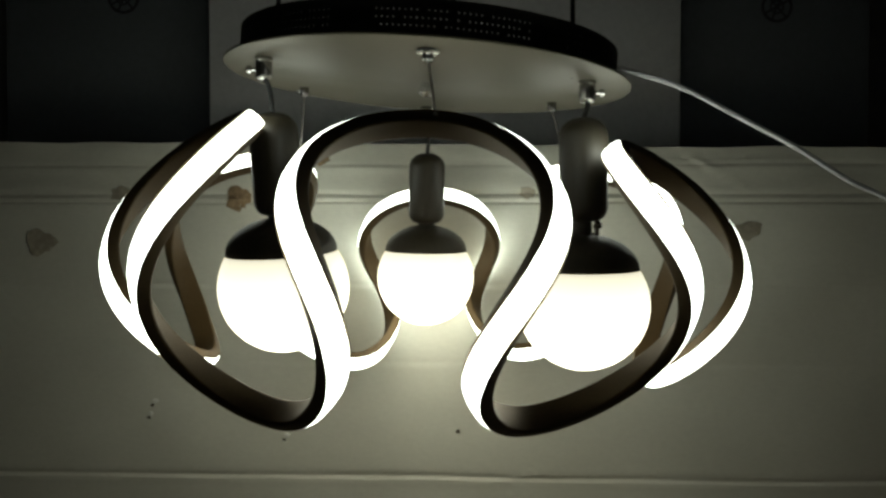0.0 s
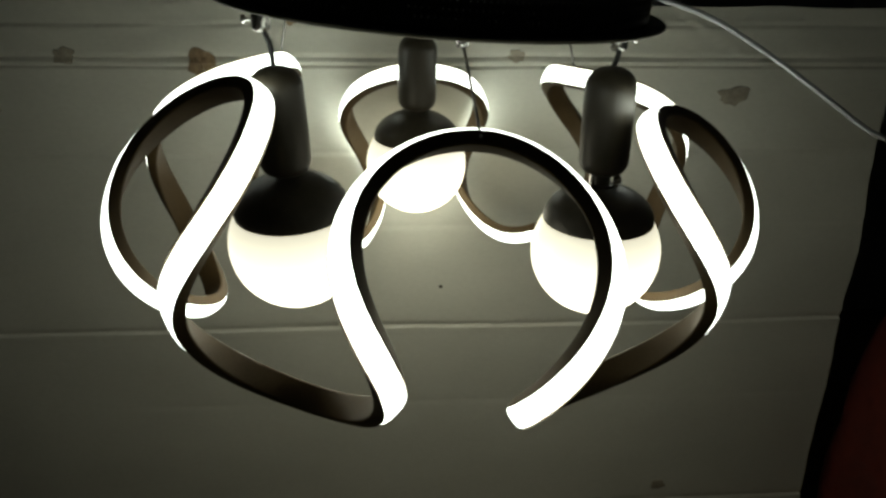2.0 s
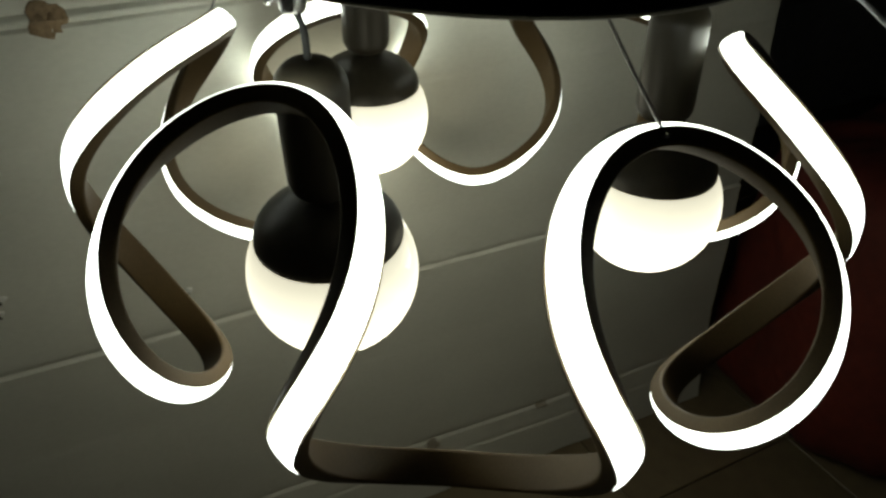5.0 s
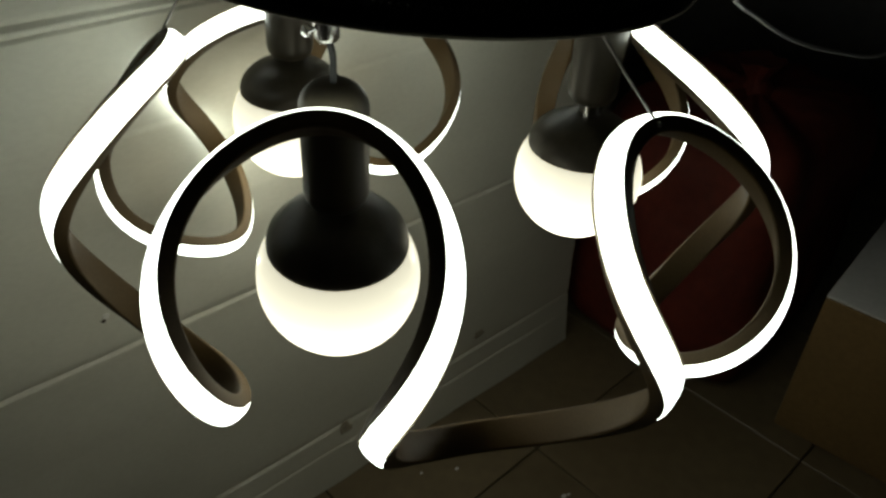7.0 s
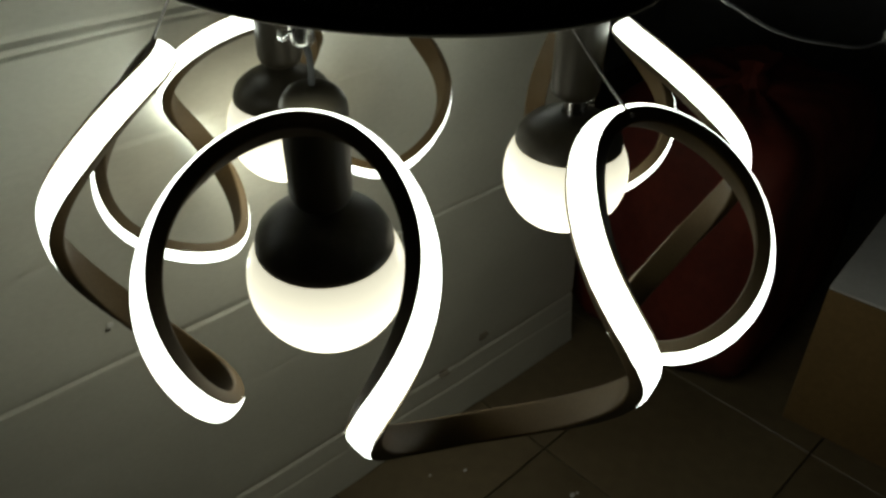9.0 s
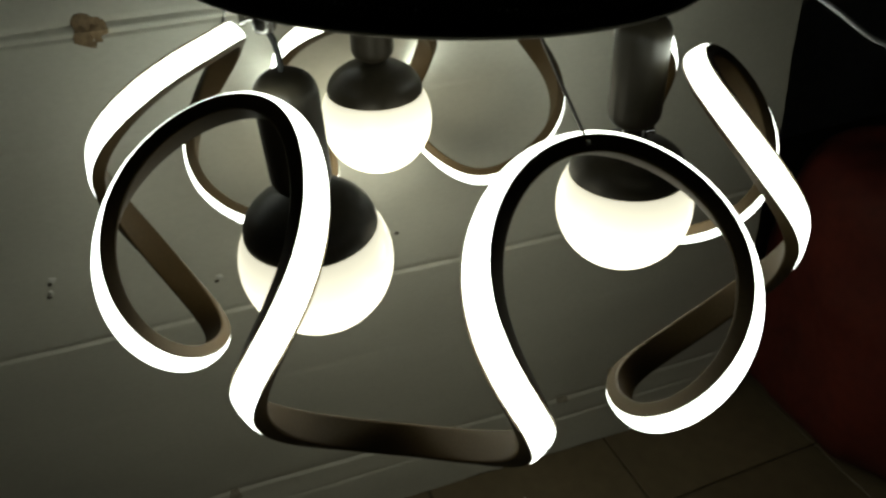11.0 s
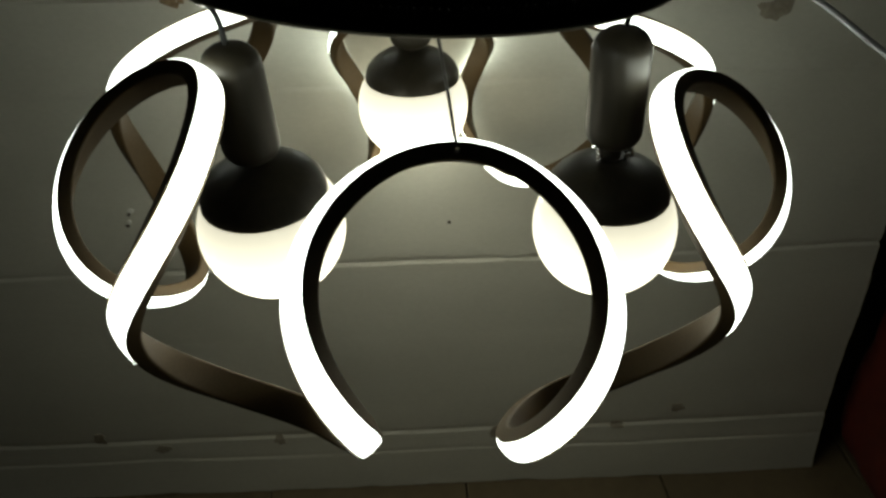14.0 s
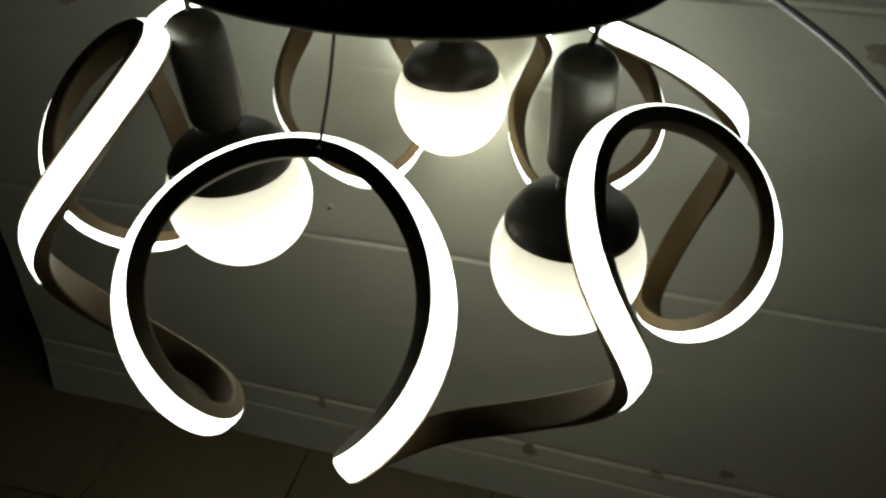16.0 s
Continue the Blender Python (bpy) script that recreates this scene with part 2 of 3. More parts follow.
def torn_patch(x, z, w, h, seed, mat=M_TORN, name="torn_patch"):
    """A spot where the white face paper is torn off, ragged at its rim; also used for flecks and painted shade."""
    bm = bmesh.new()
    n = 22
    y0 = board_surface(x, z)
    def ring(scale, lift):
        out = []
        for i in range(n):
            a = 2 * math.pi * i / n
            k = scale * (1 + 0.55 * noise.noise((math.cos(a) * 1.7, math.sin(a) * 1.7, seed)) + 0.24 * noise.noise((math.cos(a) * 5, math.sin(a) * 5, seed)))
            px, pz = x + k * w / 2 * math.cos(a), z + k * h / 2 * math.sin(a)
            out.append(bm.verts.new((px, board_surface(px, pz) - lift, pz)))
        return out
    o, i1, i2 = ring(1.0, -0.001), ring(0.96, 0.0012), ring(0.5, 0.0016)
    c = bm.verts.new((x, y0 - 0.0016, z))
    for r, q in ((o, i1), (i1, i2)):
        for k in range(n):
            bm.faces.new((r[k], r[(k + 1) % n], q[(k + 1) % n], q[k]))
    for k in range(n):
        bm.faces.new((i2[k], i2[(k + 1) % n], c))
    return part(name, bm, mat, board)


for i, (x, z, w, h) in enumerate(((-0.444, 0.877, 0.030, 0.020), (-0.274, 0.868, 0.036, 0.034), (0.428, 0.825, 0.042, 0.026), (-0.560, 0.807, 0.042, 0.034), (-0.156, 0.931, 0.026, 0.030), (0.130, 0.877, 0.022, 0.016), (-0.563, 0.136, 0.022, 0.026), (-0.463, 0.107, 0.030, 0.016), (-0.261, 0.120, 0.018, 0.024), (0.105, 0.114, 0.028, 0.020), (0.311, 0.123, 0.024, 0.018), (0.407, 0.158, 0.026, 0.018))):
    torn_patch(x, z, w, h, 3.3 + i * 1.7, M_TORN if i in (1, 4) else M_STAIN)
# dark colour painted for the shade in one pin hole and the flecks' shadows
M_HOLE_SHADE = material("pin_hole_and_fleck_shadow_paint", (0.07, 0.055, 0.04), 0.95, grain=300)
M_FLECK = material("lifted_white_paper", (0.78, 0.77, 0.73), 0.8, grain=300)
torn_patch(0.035, 0.542, 0.006, 0.005, 31.0, M_HOLE_SHADE, "hole_and_fleck_shade")
for i, (x, z) in enumerate(((-0.395, 0.582), (-0.207, 0.534), (-0.401, 0.564))):
    torn_patch(x, z, 0.008 if i < 2 else 0.005, 0.007, 32.0 + i, M_FLECK, "lifted_fleck")
    # this dark spot, low and left of the fleck, is its shadow painted on
    torn_patch(x - 0.004, z - 0.006, 0.006, 0.004, 36.0 + i, M_HOLE_SHADE, "hole_and_fleck_shade")


# ---------------------------------------------------------------- cartons and clutter round the sheet
def carton(name, at, size, mat, label, mark=0, turn=0):
    """A closed carton with two top flaps, a tape strip and, on some, a printed mark on its front."""
    e = thing(name, at, label, "box", "stacked cartons", turn)
    sx, sy, sz = size
    part("body", box(sx, sy, sz, 0.004, (0, 0, sz / 2)), mat, e)
    for s in (-1, 1):
        part("flap", box(sx - 0.004, sy / 2 - 0.003, 0.004, 0.001, (0, s * sy / 4, sz + 0.0025)), mat, e)
    part("tape", box(0.05 if sx > sy else sx, sy, 0.001, 0, (0, 0, sz + 0.0058)), M_WHITE_CORD, e, "glossy strip of packing tape")
    if mark:
        x, z = mark
        ring = bmesh.new()
        n = 28
        for r0, r1 in ((0.026, 0.021), (0.012, 0.009)):
            o = [ring.verts.new((x + r0 * math.cos(2 * math.pi * k / n), -sy / 2 - 0.001, z + r0 * math.sin(2 * math.pi * k / n))) for k in range(n)]
            i = [ring.verts.new((x + r1 * math.cos(2 * math.pi * k / n), -sy / 2 - 0.001, z + r1 * math.sin(2 * math.pi * k / n))) for k in range(n)]
            for k in range(n):
                ring.faces.new((o[k], o[(k + 1) % n], i[(k + 1) % n], i[k]))
        for a in (0.5, 1.2, 2.3):
            d, q = Vector((math.cos(a), 0, math.sin(a))), Vector((-math.sin(a), 0, math.cos(a)))
            c = Vector((x, -sy / 2 - 0.0014, z))
            ring.faces.new([ring.verts.new(c + d * s * 0.022 + q * r * 0.0018) for s, r in ((-1, -1), (1, -1), (1, 1), (-1, 1))])
        part("printed_mark", ring, M_INK, e, "round dark printed handling mark", smooth=False)
    return e


carton("carton", (0.018, 0.60, 0), (0.742, 0.36, 1.48), M_CARTON_WHITE, "tall plain white carton standing behind the cardboard sheet")
carton("carton", (-0.535, 0.66, 0), (0.340, 0.36, 1.48), M_CARTON_GREY, "tall dark grey carton with a printed mark", mark=(0.025, 1.205))
carton("carton", (0.560, 0.66, 0), (0.320, 0.36, 1.48), M_CARTON_GREY, "tall dark grey carton with a printed mark", mark=(0.005, 1.192))


def sack(at, size, seed):
    """A slumped plastic sack."""
    bm = bmesh.new()
    bmesh.ops.create_icosphere(bm, subdivisions=5, radius=1)
    for v in bm.verts:
        d = v.co.normalized()
        k = 1 / (abs(d.x) ** 4 + abs(d.y) ** 4 + abs(d.z) ** 4) ** 0.25
        k *= 1 + 0.05 * noise.noise(d * 2.2 + Vector((seed, 0, 0))) + 0.03 * noise.noise(d * 7 + Vector((seed, 4, 0)))
        v.co = Vector((d.x * k * size[0] / 2, d.y * k * size[1] / 2, max(d.z * k * size[2] / 2 + size[2] / 2 - 0.006, 0)))
    e = thing("plastic_sack", at, "slumped dark navy plastic sack on the tile floor", "sack")
    part("body", bm, M_NAVY, e)
    part("tied_neck", lathe([(0.0, size[2] * 0.97), (0.045, size[2] * 0.975), (0.02, size[2] + 0.02), (0.035, size[2] + 0.07), (0.0, size[2] + 0.065)], 18), M_NAVY, e)
    return e


sack((-1.16, 0.62, 0), (0.74, 0.44, 1.05), 2.0)


def red_bag(at, size, turn):
    """A bulging soft bag with vertical folds that slumps towards the floor, and its gathered mouth."""
    e = thing("plastic_bag", at, "slumped dark red plastic bag standing on the tile floor", "bag", turn=turn)
    sx, sy, sz = size
    bm = bmesh.new()
    bmesh.ops.create_icosphere(bm, subdivisions=6, radius=1)
    for v in bm.verts:
        d = v.co.normalized()
        k = 1 / (abs(d.x) ** 6 + abs(d.y) ** 6 + abs(d.z) ** 6) ** (1 / 6)
        a = math.atan2(d.y, d.x)
        k *= 1 + 0.045 * noise.noise((3.2 * math.cos(a), 3.2 * math.sin(a), 0.5 * d.z)) + 0.03 * noise.noise(d * 3.0 + Vector((5, 1, 0))) + 0.010 * noise.noise(d * 11)
        lean = 0.94 - 0.06 * d.z
        v.co = Vector((d.x * k * lean * sx / 2, d.y * k * lean * sy / 2, max(d.z * k * sz / 2 + sz / 2 - 0.008, 0)))
    part("body", bm, M_RED, e)
    mouth = lathe([(0.0, sz * 0.95), (0.055, sz * 0.955), (0.022, sz + 0.015), (0.045, sz + 0.05), (0.0, sz + 0.045)], 24)
    for v in mouth.verts:
        v.co.x *= 1 + 0.25 * math.sin(5 * math.atan2(v.co.y, v.co.x))
    part("gathered_mouth", mouth, M_RED, e)
    return e


red_bag((1.00, 0.130, 0), (0.60, 0.44, 0.54), 3)


def low_carton(at, size, turn):
    e = thing("carton", at, "brown carton with a pale top standing on the floor", "box", "stacked cartons", turn)
    sx, sy, sz = size
    part("body", box(sx, sy, sz, 0.004, (0, 0, sz / 2)), M_BROWN_CARTON, e)
    for s in (-1, 1):
        part("flap", box(sx / 2 - 0.002, sy, 0.006, 0.002, (s * sx / 4, 0, sz + 0.0035)), M_CARTON_WHITE, e, "pale top flap")
    return e


low_carton((1.16, -0.40, 0), (0.70, 0.50, 0.315), 5)


# ---------------------------------------------------------------- the chandelier
lamp = thing("chandelier", (0, 0, LAMP_Z), "lit modern chandelier with wavy bronze ring and three globes", "chandelier")

# the wavy ring: six arches; each arch and each dip is bent slightly differently by hand
HEADING = (1.1879, -0.1540, -0.0853)
RADIUS = (0.2420, -0.0154, -0.0480, 0.0066)
SWING, LEVEL, RISE = 0.9641, 0.0213, 0.1152
PHASE, RING_X, RING_Y = -0.0045, -0.0078, -0.0161
RING_TILT = (-0.0138, 0.0031)
ARCH = ((0.0187, 0.0061, 0.0486), (0.0189, -0.0041, -0.0282), (-0.0080, -0.0087, 0.0122), (0.0320, -0.0294, -0.0324), (-0.0048, 0.0015, -0.0690), (-0.0054, 0.0182, 0.0711))
DIP = ((0.0007, 0.0020, -0.0860), (0.0171, 0.0029, -0.0384), (0.0012, -0.0042, -0.0533), (-0.0110, -0.0185, -0.0542), (0.0088, 0.0146, 0.0795), (0.0085, 0.0034, 0.0159))
LEG = ((0.0016, 0.0149, 0.0910), (0.0115, -0.0020, -0.0725), (-0.0062, 0.0079, 0.0998), (-0.0075, 0.0080, -0.0519), (-0.0164, 0.0350, 0.0342), (-0.0058, 0.0075, -0.1045), (-0.0179, -0.0058, 0.1200), (-0.0052, -0.0040, -0.0455), (-0.0089, -0.0029, 0.1422), (-0.0129, 0.0246, -0.0394), (-0.0037, 0.0039, 0.0784), (-0.0004, 0.0151, -0.0568))
# how far the strip is twisted about its own line at the arches, the dips and the legs
TWIST_ARCH = (0.239, 0.046, -0.376, -0.388, -0.140, 0.081)
TWIST_DIP = (0.111, 0.054, 0.385, 0.370, 0.207, 0.084)
TWIST_LEG = (-0.171, -0.102, -0.270, 0.149, -0.186, 0.121, 0.073, -0.171, 0.141, -0.290, -0.044, -0.308)


def meander(n=181):
    """Half a wave of the ring, unrolled: its heading swings like a river's bends."""
    u = np.linspace(0, math.pi, n)
    w = -(HEADING[0] * np.sin(u) + HEADING[1] * np.sin(2 * u) + HEADING[2] * np.sin(3 * u))
    d = u[1]
    run = np.concatenate([[0], np.cumsum((np.cos(w)[1:] + np.cos(w)[:-1]) / 2 * d)])
    drop = np.concatenate([[0], np.cumsum((np.sin(w)[1:] + np.sin(w)[:-1]) / 2 * d)])
    return u, run - run[-1] * u / math.pi, drop - drop[-1] / 2


WAVE = meander()


def ring_point(s):
    """A point of the ring's centre line; s runs from 0 to 6, one unit per arch."""
    k = math.floor(s + 0.5)
    u = 2 * math.pi * (s - k)
    up, down, side = (1 + math.cos(u)) / 2, (1 - math.cos(u)) / 2, math.sin(u) ** 2
    leg = LEG[2 * (k % 6) + (u > 0)]
    dr, dz, da = (ARCH[k % 6][i] * up + DIP[math.floor(s) % 6][i] * down + leg[i] * side for i in range(3))
    swing = SWING * np.interp(abs(u), WAVE[0], WAVE[1]) * (1 if u > 0 else -1)
    r = sum(c * math.cos(n * u) for n, c in enumerate(RADIUS)) + dr
    z = LEVEL + RISE * np.interp(abs(u), WAVE[0], WAVE[2]) + dz
    a = u / 6 + swing + math.radians(60) * k + PHASE + da
    x, y = RING_X + r * math.sin(a), RING_Y - r * math.cos(a)
    return Vector((x, y, z + RING_TILT[0] * x + RING_TILT[1] * y))


def smooth_loop(rows, width, times):
    for _ in range(times):
        pad = np.concatenate([rows[-width:], rows, rows[:width]])
        rows = np.stack([np.convolve(pad[:, i], np.ones(2 * width + 1) / (2 * width + 1), "valid") for i in range(3)], 1)
    return rows


STEPS = 720
line = np.array([ring_point(6 * i / STEPS) for i in range(STEPS)])
line = smooth_loop(line, 3, 2)
tangent = np.roll(line, -1, 0) - np.roll(line, 1, 0)
tangent /= np.linalg.norm(tangent, axis=1)[:, None]
curl = np.roll(tangent, -1, 0) - np.roll(tangent, 1, 0)
curl = smooth_loop(-curl, 9, 2)
curl -= (curl * tangent).sum(1)[:, None] * tangent
face = curl / np.linalg.norm(curl, axis=1)[:, None]      # the lit face looks away from the bend
face = smooth_loop(face, 6, 2)
face -= (face * tangent).sum(1)[:, None] * tangent
face /= np.linalg.norm(face, axis=1)[:, None]
top = np.array([((1 + math.cos(2 * math.pi * 6 * i / STEPS)) / 2) ** 3 for i in range(STEPS)])
face = face + 0.16 * top[:, None] * np.array((0, 0, 1.0))      # the arches' tops are turned up a little
face -= (face * tangent).sum(1)[:, None] * tangent
face /= np.linalg.norm(face, axis=1)[:, None]


def twist(s):
    k = math.floor(s + 0.5)
    u = 2 * math.pi * (s - k)
    return (TWIST_ARCH[k % 6] * (1 + math.cos(u)) / 2 + TWIST_DIP[math.floor(s) % 6] * (1 - math.cos(u)) / 2
            + TWIST_LEG[2 * (k % 6) + (u > 0)] * math.sin(u) ** 2)


turned = np.array([twist(6 * i / STEPS) for i in range(STEPS)])[:, None]
face = np.cos(turned) * face + np.sin(turned) * np.cross(tangent, face)
across = np.cross(tangent, face)
WIDTH, THICK = 0.0234, 0.0124


def sweep(profile):
    """Carries a closed profile of (across, outward) round the ring."""
    bm = bmesh.new()
    rings = [[bm.verts.new(line[i] + a * across[i] + b * face[i]) for a, b in profile] for i in range(STEPS)]
    n = len(profile)
    for i in range(STEPS):
        r, q = rings[i], rings[(i + 1) % STEPS]
        for k in range(n):
            bm.faces.new((r[k], q[k], q[(k + 1) % n], r[(k + 1) % n]))
    return bm


h, t2 = WIDTH / 2, THICK / 2
hf = h - 0.0014  # the lit face is narrower than the back
back = [(-h + 0.0022 - 0.0022 * math.cos(a), -t2 + 0.0022 - 0.0022 * math.sin(a)) for a in (math.pi / 2 * k / 5 for k in range(6))]
back += [(0.0, -t2)] + [(-x, y) for x, y in reversed(back)]
channel = part("ring_channel", sweep([(-hf, t2 - 0.002)] + back + [(hf, t2 - 0.002), (hf - 0.0009, t2 - 0.0016), (hf - 0.001, t2 - 0.005), (-hf + 0.001, t2 - 0.005), (-hf + 0.0009, t2 - 0.0016)]),
               M_BRONZE, lamp, "bronze-brown aluminium channel bent into six arches")
hw = hf - 0.0019
dome = [(-hw, t2 - 0.0045)] + [(-hw * math.cos(math.pi * k / 8), t2 - 0.002 + 0.003 * math.sin(math.pi * k / 8) ** 0.7) for k in range(9)] + [(hw, t2 - 0.0045)]
part("led_diffuser", sweep(dome), M_LED, channel, "glowing cold white strip")

# the canopy
CANOPY = Matrix.Translation((-0.002, -0.018, 0.2050)) @ pose(0, 0, 0, 0.93, 3.69, 0)
PLATE_R, DRUM_R, DRUM_H = 0.1977, 0.183, 0.030


def on_plate(x, y):
    return Vector((x, y, 0.2050 - 0.0645 * (x + 0.002) + 0.0162 * (y + 0.018)))


plate = part("canopy_plate", lathe([(0, 0), (PLATE_R - 0.001, 0), (PLATE_R, 0.0006), (PLATE_R, 0.0022), (PLATE_R - 0.001, 0.003), (0, 0.003)], 128), M_PLATE, lamp, "champagne metal disc with thin rim")
plate.matrix_local = CANOPY
plate.data.materials.append(M_BLACK)
for f in plate.data.polygons:
    if f.center.z > 0.0025:
        f.material_index = 1


def drum_mesh():
    """The drum's wall, pierced by three rows of small holes, in groups with plain stretches between."""
    bm = bmesh.new()
    cells, rows = 252, 5
    def at(a, z, r=DRUM_R):
        return bm.verts.new((r * math.cos(a), r * math.sin(a), 0.003 + z))
    hole_r = 0.00095
    for c in range(cells):
        a0, a1 = 2 * math.pi * c / cells, 2 * math.pi * (c + 1) / cells
        for k in range(rows):
            z0, z1 = DRUM_H * k / rows, DRUM_H * (k + 1) / rows
            corners = [(a0, z0), ((a0 + a1) / 2, z0), (a1, z0), (a1, (z0 + z1) / 2), (a1, z1), ((a0 + a1) / 2, z1), (a0, z1), (a0, (z0 + z1) / 2)]
            o = [at(*q) for q in corners]
            if 1 <= k <= 3 and c % 36 < 28 and (c * 7 + k * 5) % 11:
                am, zm = (a0 + a1) / 2, (z0 + z1) / 2
                i = [at(am + hole_r / DRUM_R * math.cos(q), zm + hole_r * math.sin(q)) for q in (math.radians(225 + 45 * n) for n in range(8))]
                for n in range(8):
                    bm.faces.new((o[n], o[(n + 1) % 8], i[(n + 1) % 8], i[n]))
            else:
                bm.faces.new(o)
    bmesh.ops.remove_doubles(bm, verts=bm.verts, dist=0.00002)
    return bm


drum = part("canopy_drum", drum_mesh(), M_BLACK, lamp, "black perforated drum wall")
drum.matrix_local = CANOPY
solid = drum.modifiers.new("wall", "SOLIDIFY")
solid.thickness, solid.offset = 0.001, -1


def ferrule(x, y, r, hgt, screw=0):
    """A chrome cord grip under the plate, with a clamping screw on some."""
    p = on_plate(x, y)
    bm = lathe([(0, 0), (r * 0.75, 0), (r * 0.9, 0.001), (r, 0.003), (r, hgt * 0.8), (r * 1.08, hgt * 0.82), (r * 1.08, hgt), (0, hgt)], 24)
    f = part("cord_grip", bm, M_NICKEL, lamp, "small satin nickel cord grip")
    f.location = p - Vector((0, 0, hgt))
    if screw:
        s = part("clamp_screw", lathe([(0, 0), (0.0015, 0), (0.0015, 0.004), (0.0032, 0.004), (0.0036, 0.005), (0.0032, 0.0075), (0, 0.008)], 16), M_CHROME, f)
        s.matrix_local = pose(screw * r, 0, hgt * 0.45, 0, 90 * screw, 0)
    return p - Vector((0, 0, hgt))


GLOBE_R = 0.06


def pendant(globe, top, grip, gap, screw):
    """A capsule body, a domed cap and an opal globe on a black cord."""
    g, t = Vector(globe), Vector(top)
    axis = (t - g).normalized()
    m = Matrix.Translation(g) @ Vector((0, 0, 1)).rotation_difference(axis).to_matrix().to_4x4()
    length = (t - g).length
    r, lo = 0.0222, 0.066 + gap
    prof = [(0.0, lo), (0.010, lo + 0.0006)] + [(0.012 + (r - 0.012) * math.sin(a), lo + 0.0015 + 0.013 * (1 - math.cos(a))) for a in (math.pi / 2 * k / 7 for k in range(1, 8))]
    prof += [(r, length - 0.018)] + [(r * math.cos(a) ** 0.85, length - 0.018 + 0.018 * math.sin(a)) for a in (math.pi / 2 * k / 8 for k in range(1, 8))] + [(0, length)]
    body = part("pendant_body", lathe(prof, 40), M_PEND, lamp, "dark brown capsule-shaped lamp holder")
    body.matrix_local = m
    a0 = math.asin(0.033 / GLOBE_R)
    rim = GLOBE_R * math.cos(a0)
    cap = [(0.0, 0.030), (rim - 0.002, 0.0305), (rim + 0.0006, 0.0315), (rim + 0.0006, 0.0335)]
    cap += [(0.010 + (rim - 0.0094) * math.cos(a) ** 1.3, 0.0335 + 0.031 * math.sin(a)) for a in (math.pi / 2 * k / 10 for k in range(1, 11))] + [(0.010, 0.0665), (0, 0.0665)]
    part("domed_cap", lathe(cap, 56), M_PEND, body, "dark brown domed cap")
    ball = [(GLOBE_R * math.cos(a), GLOBE_R * math.sin(a)) for a in (-math.pi / 2 + (a0 + math.pi / 2) * k / 32 for k in range(33))]
    ball[0] = (0, -GLOBE_R)
    part("globe", lathe(ball + [(0, ball[-1][1])], 64), M_GLOBE, body, "glowing opal glass globe")
    part("neck", lathe([(0.0, 0.060), (0.008, 0.060), (0.008, lo + 0.004), (0, lo + 0.004)], 20), M_PEND, body)
    if gap > 0.004:
        for x in (-0.011, 0.011):
            s = part("neck_pin", lathe([(0, 0.060), (0.0024, 0.060), (0.0024, lo + 0.004), (0, lo + 0.004)], 12), M_CHROME, body, "small chrome pin")
            s.matrix_local = pose(x, -0.006, 0)
        s = part("set_screw", lathe([(0, 0), (0.0018, 0), (0.0018, 0.004), (0.0036, 0.0045), (0.0036, 0.007), (0, 0.008)], 14), M_CHROME, body, "chrome set screw")
        s.matrix_local = pose(0.008, -0.008, lo - gap / 2 + 0.001, 0, 70, -30)
    end = ferrule(*grip, 0.0075, 0.020, screw)
    mid = (end + t) / 2 + Vector((0.002, 0, 0.003))
    cord = part("cord", tube(bend([end + Vector((0, 0, 0.004)), mid, t - axis * 0.002]), 0.0022), M_CORD, body, "black cord")
    cord.matrix_parent_inverse = m.inverted()
    return body


G_L, T_L = (-0.1350, -0.0776, 0.0058), (-0.1418, -0.0930, 0.1649)
G_R, T_R = (0.1419, -0.0837, -0.0103), (0.1402, -0.0884, 0.1614)
G_B, T_B = (-0.0083, 0.1689, -0.0004), (-0.0062, 0.1620, 0.1531)

pendant(G_L, T_L, (-0.148, -0.098), 0.0, -1)
pendant(G_R, T_R, (0.144, -0.087), 0.010, 1)
pendant(G_B, T_B, (-0.006, 0.150), 0.0, 0)


def hanger(k, x, y):
    """A thin steel cable from the plate to the top of an arch, with a crimp at its end."""
    p = ferrule(x, y, 0.0050, 0.010)
    i = int(STEPS * (k % 6) / 6 + HOOK_STEP[k]) % STEPS
    e = Vector(line[i]) + Vector(across[i]) * (WIDTH / 2 - 0.001) * HOOK_SIDE - Vector(face[i]) * 0.001
    q = (p + e) / 2 + Vector((0.0006, 0.0005, 0))
    if k == 0:
        part("cap_nut", lathe([(0, -0.005), (0.0055, -0.0048), (0.0095, -0.0028), (0.0098, -0.0012), (0.0085, 0.0), (0, 0)], 28), M_CHROME, lamp, "small chrome cap nut").location = on_plate(x, y)
    part("hanger_cable", tube(bend([p + Vector((0, 0, 0.003)), q, e]), 0.0011, 8), M_WIRE, lamp, "thin steel cable")
    c = part("cable_crimp", lathe([(0, -0.002), (0.0016, -0.0015), (0.0022, 0), (0.0016, 0.002), (0, 0.0025)], 12), M_CHROME, lamp)
    c.location = e


HOOK_SIDE = 1
HOOK_STEP = {0: 1.2, 2: -1, 4: -5}
hanger(0, 0.000, -0.175)
hanger(2, 0.132, 0.052)
hanger(4, -0.140, 0.062)

knob = part("centre_knob", lathe([(0, -0.014), (0.004, -0.0135), (0.0075, -0.010), (0.0075, -0.005), (0.0055, -0.004), (0.0055, 0), (0, 0)], 24), M_CHROME, lamp, "chrome centre knob")
knob.location = on_plate(-0.004, -0.02)
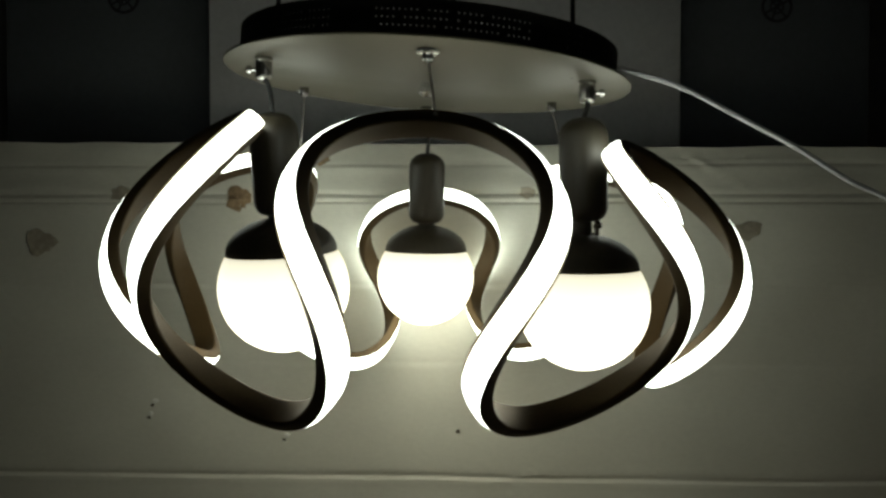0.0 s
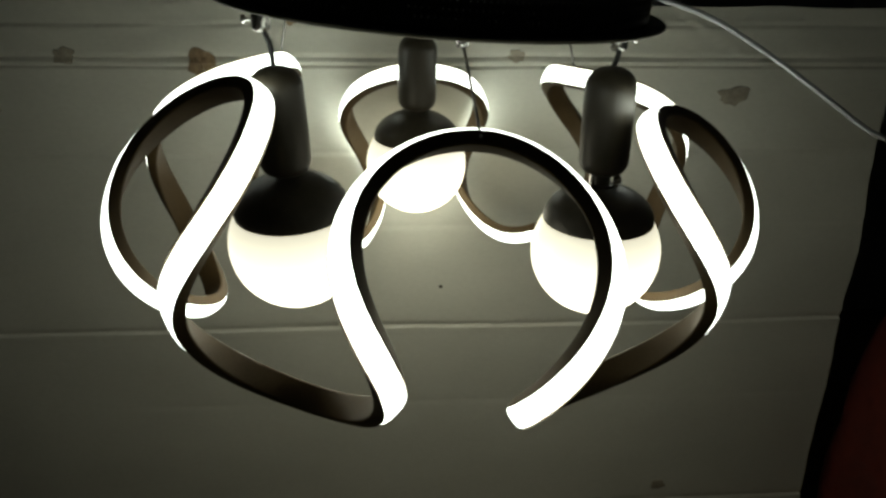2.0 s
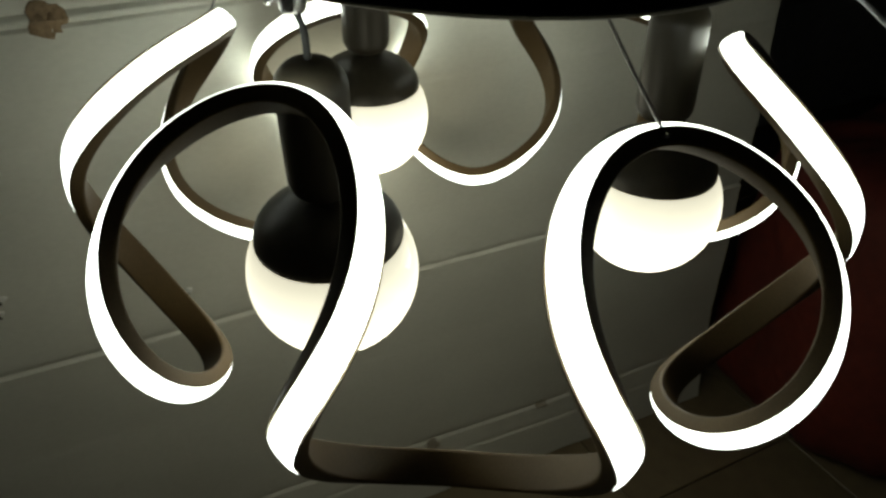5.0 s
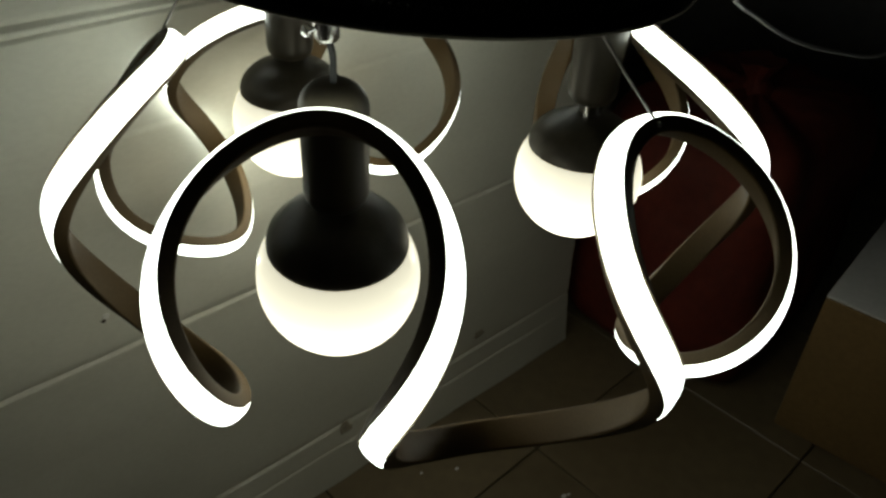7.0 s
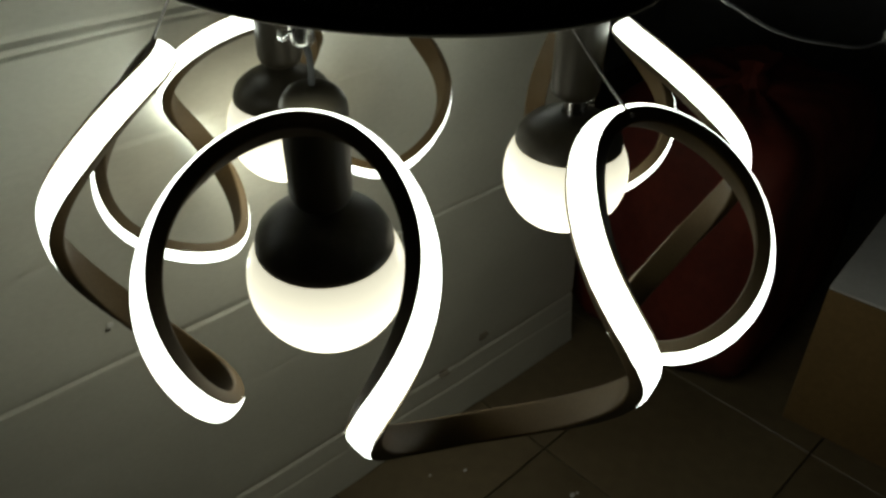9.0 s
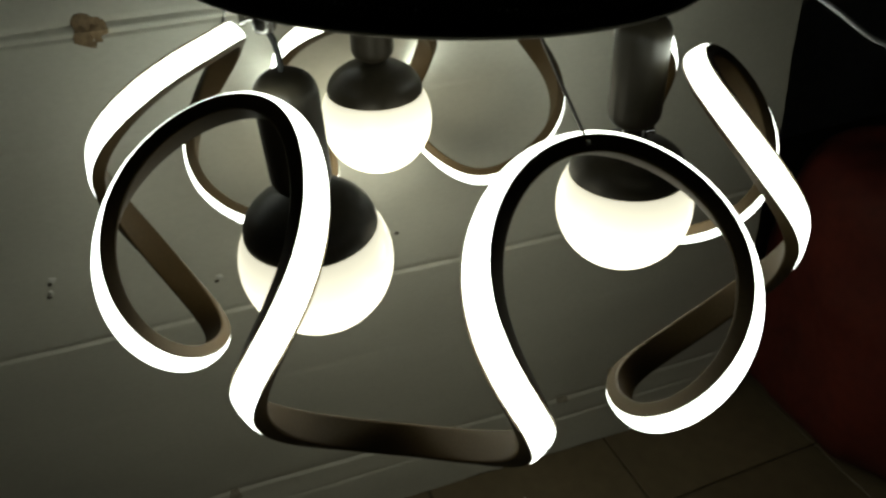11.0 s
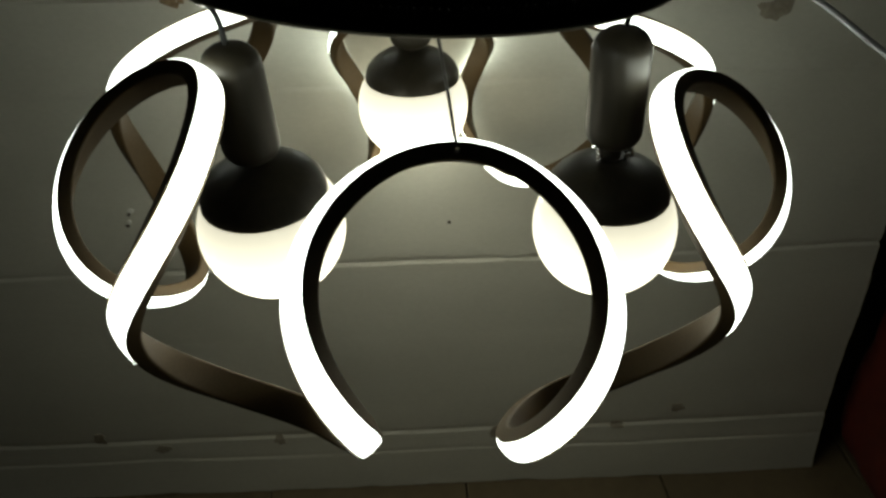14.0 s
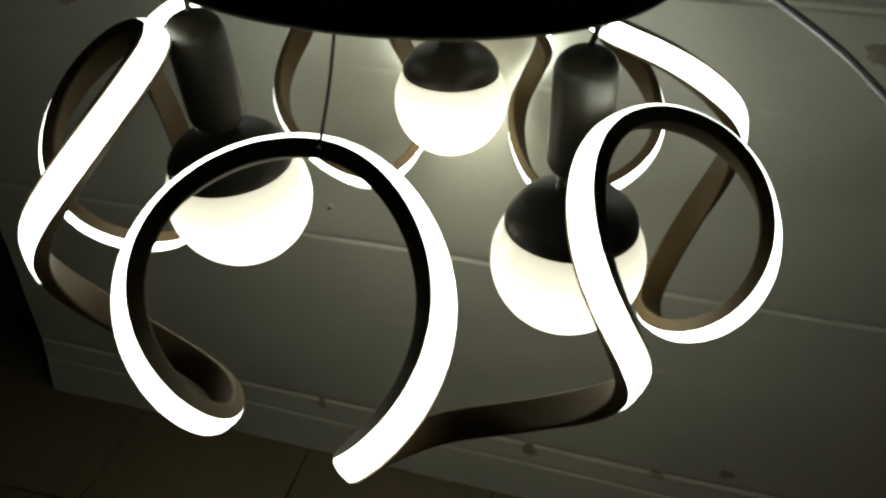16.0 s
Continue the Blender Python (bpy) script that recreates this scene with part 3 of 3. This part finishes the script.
sc = part("plate_screw", lathe([(0, -0.004), (0.003, -0.0035), (0.0042, -0.001), (0.0042, 0), (0, 0)], 16), M_CHROME, lamp)
sc.location = on_plate(-0.150, 0.086)

# three black wires carry the canopy from the ceiling
for a in (200, 330, 80):
    x, y = 0.150 * math.cos(radians(a)), -0.018 + 0.150 * math.sin(radians(a))
    z0 = on_plate(x, y).z
    part("suspension_wire", tube([(x, y, z0), (x * 0.98, y, z0 + 0.3), (x * 0.7, y * 0.8, 2.602 - LAMP_Z)], 0.0022, 8), M_CORD, lamp, "black suspension wire")

# the white supply cord leaves the drum and sags away to the side, with a small connector on it
cord = thing("supply_cord", (0, 0, 0), "white plastic supply cord running from the canopy", "cord")
CORD = ((0.178, -0.045, 0.216), (0.238, -0.052, 0.196), (0.295, -0.062, 0.164), (0.335, -0.085, 0.135), (0.380, -0.090, 0.105), (0.410, -0.090, 0.091), (0.514, -0.100, 0.041), (0.648, -0.110, -0.004), (0.805, -0.120, -0.043), (1.050, -0.100, -0.060), (1.700, 0.000, 0.020), (2.290, 0.100, 0.350))
part("cable", tube(bend([(x, y, z + LAMP_Z) for x, y, z in CORD]), 0.0024), M_WHITE_CORD, cord)
plug = part("connector", box(0.045, 0.026, 0.020, 0.004), M_WHITE_CORD, cord, "small white connector block")
plug.matrix_local = pose(0.875, -0.126, -0.048 + LAMP_Z, 0, 12, 4)


# small scraps of paper on the tiles
def scrap(x, y, size, seed):
    bm = bmesh.new()
    n = 9
    low = [bm.verts.new((size * (1 + 0.4 * noise.noise((math.cos(a), math.sin(a), seed))) * math.cos(a), size * 0.7 * math.sin(a), 0.0002)) for a in (2 * math.pi * k / n for k in range(n))]
    high = [bm.verts.new((v.co.x * 0.9, v.co.y * 0.9, 0.0012 + 0.0012 * noise.noise((v.co.x * 300, v.co.y * 300, seed)))) for v in low]
    for k in range(n):
        bm.faces.new((low[k], low[(k + 1) % n], high[(k + 1) % n], high[k]))
    bm.faces.new(high)
    bm.faces.new(low[::-1])
    s = part("paper_scrap", bm, M_WHITE_CORD, smooth=False)
    s.location = (x, y, 0.0)
    return tagged(s, "tiny white paper scrap lying on the tile floor", "scrap", "scraps on the floor")


for i, (x, y, size) in enumerate(((0.254, 0.150, 0.0045), (0.352, -0.017, 0.006), (0.362, -0.020, 0.0035), (0.20, 0.185, 0.003))):
    scrap(x, y, size, 1.0 + i)

# ---------------------------------------------------------------- floor tiles
TILE, JOINT = 0.3455, 0.003
tile_bm = box(TILE - JOINT, TILE - JOINT, 0.008, 0.0012, (0, 0, -0.004), 1)
tile_mesh = mesh_of("tile", tile_bm, M_FLOOR, smooth=False)
for i in range(-7, 7):
    for j in range(-8, 3):
        o = new("tile", tile_mesh)
        o.parent = floor
        o.location = (0.0515 + (i + 0.5) * TILE, 0.084 + (j + 0.5) * TILE, -0.0004 * ((i * 7 + j * 3) % 3))
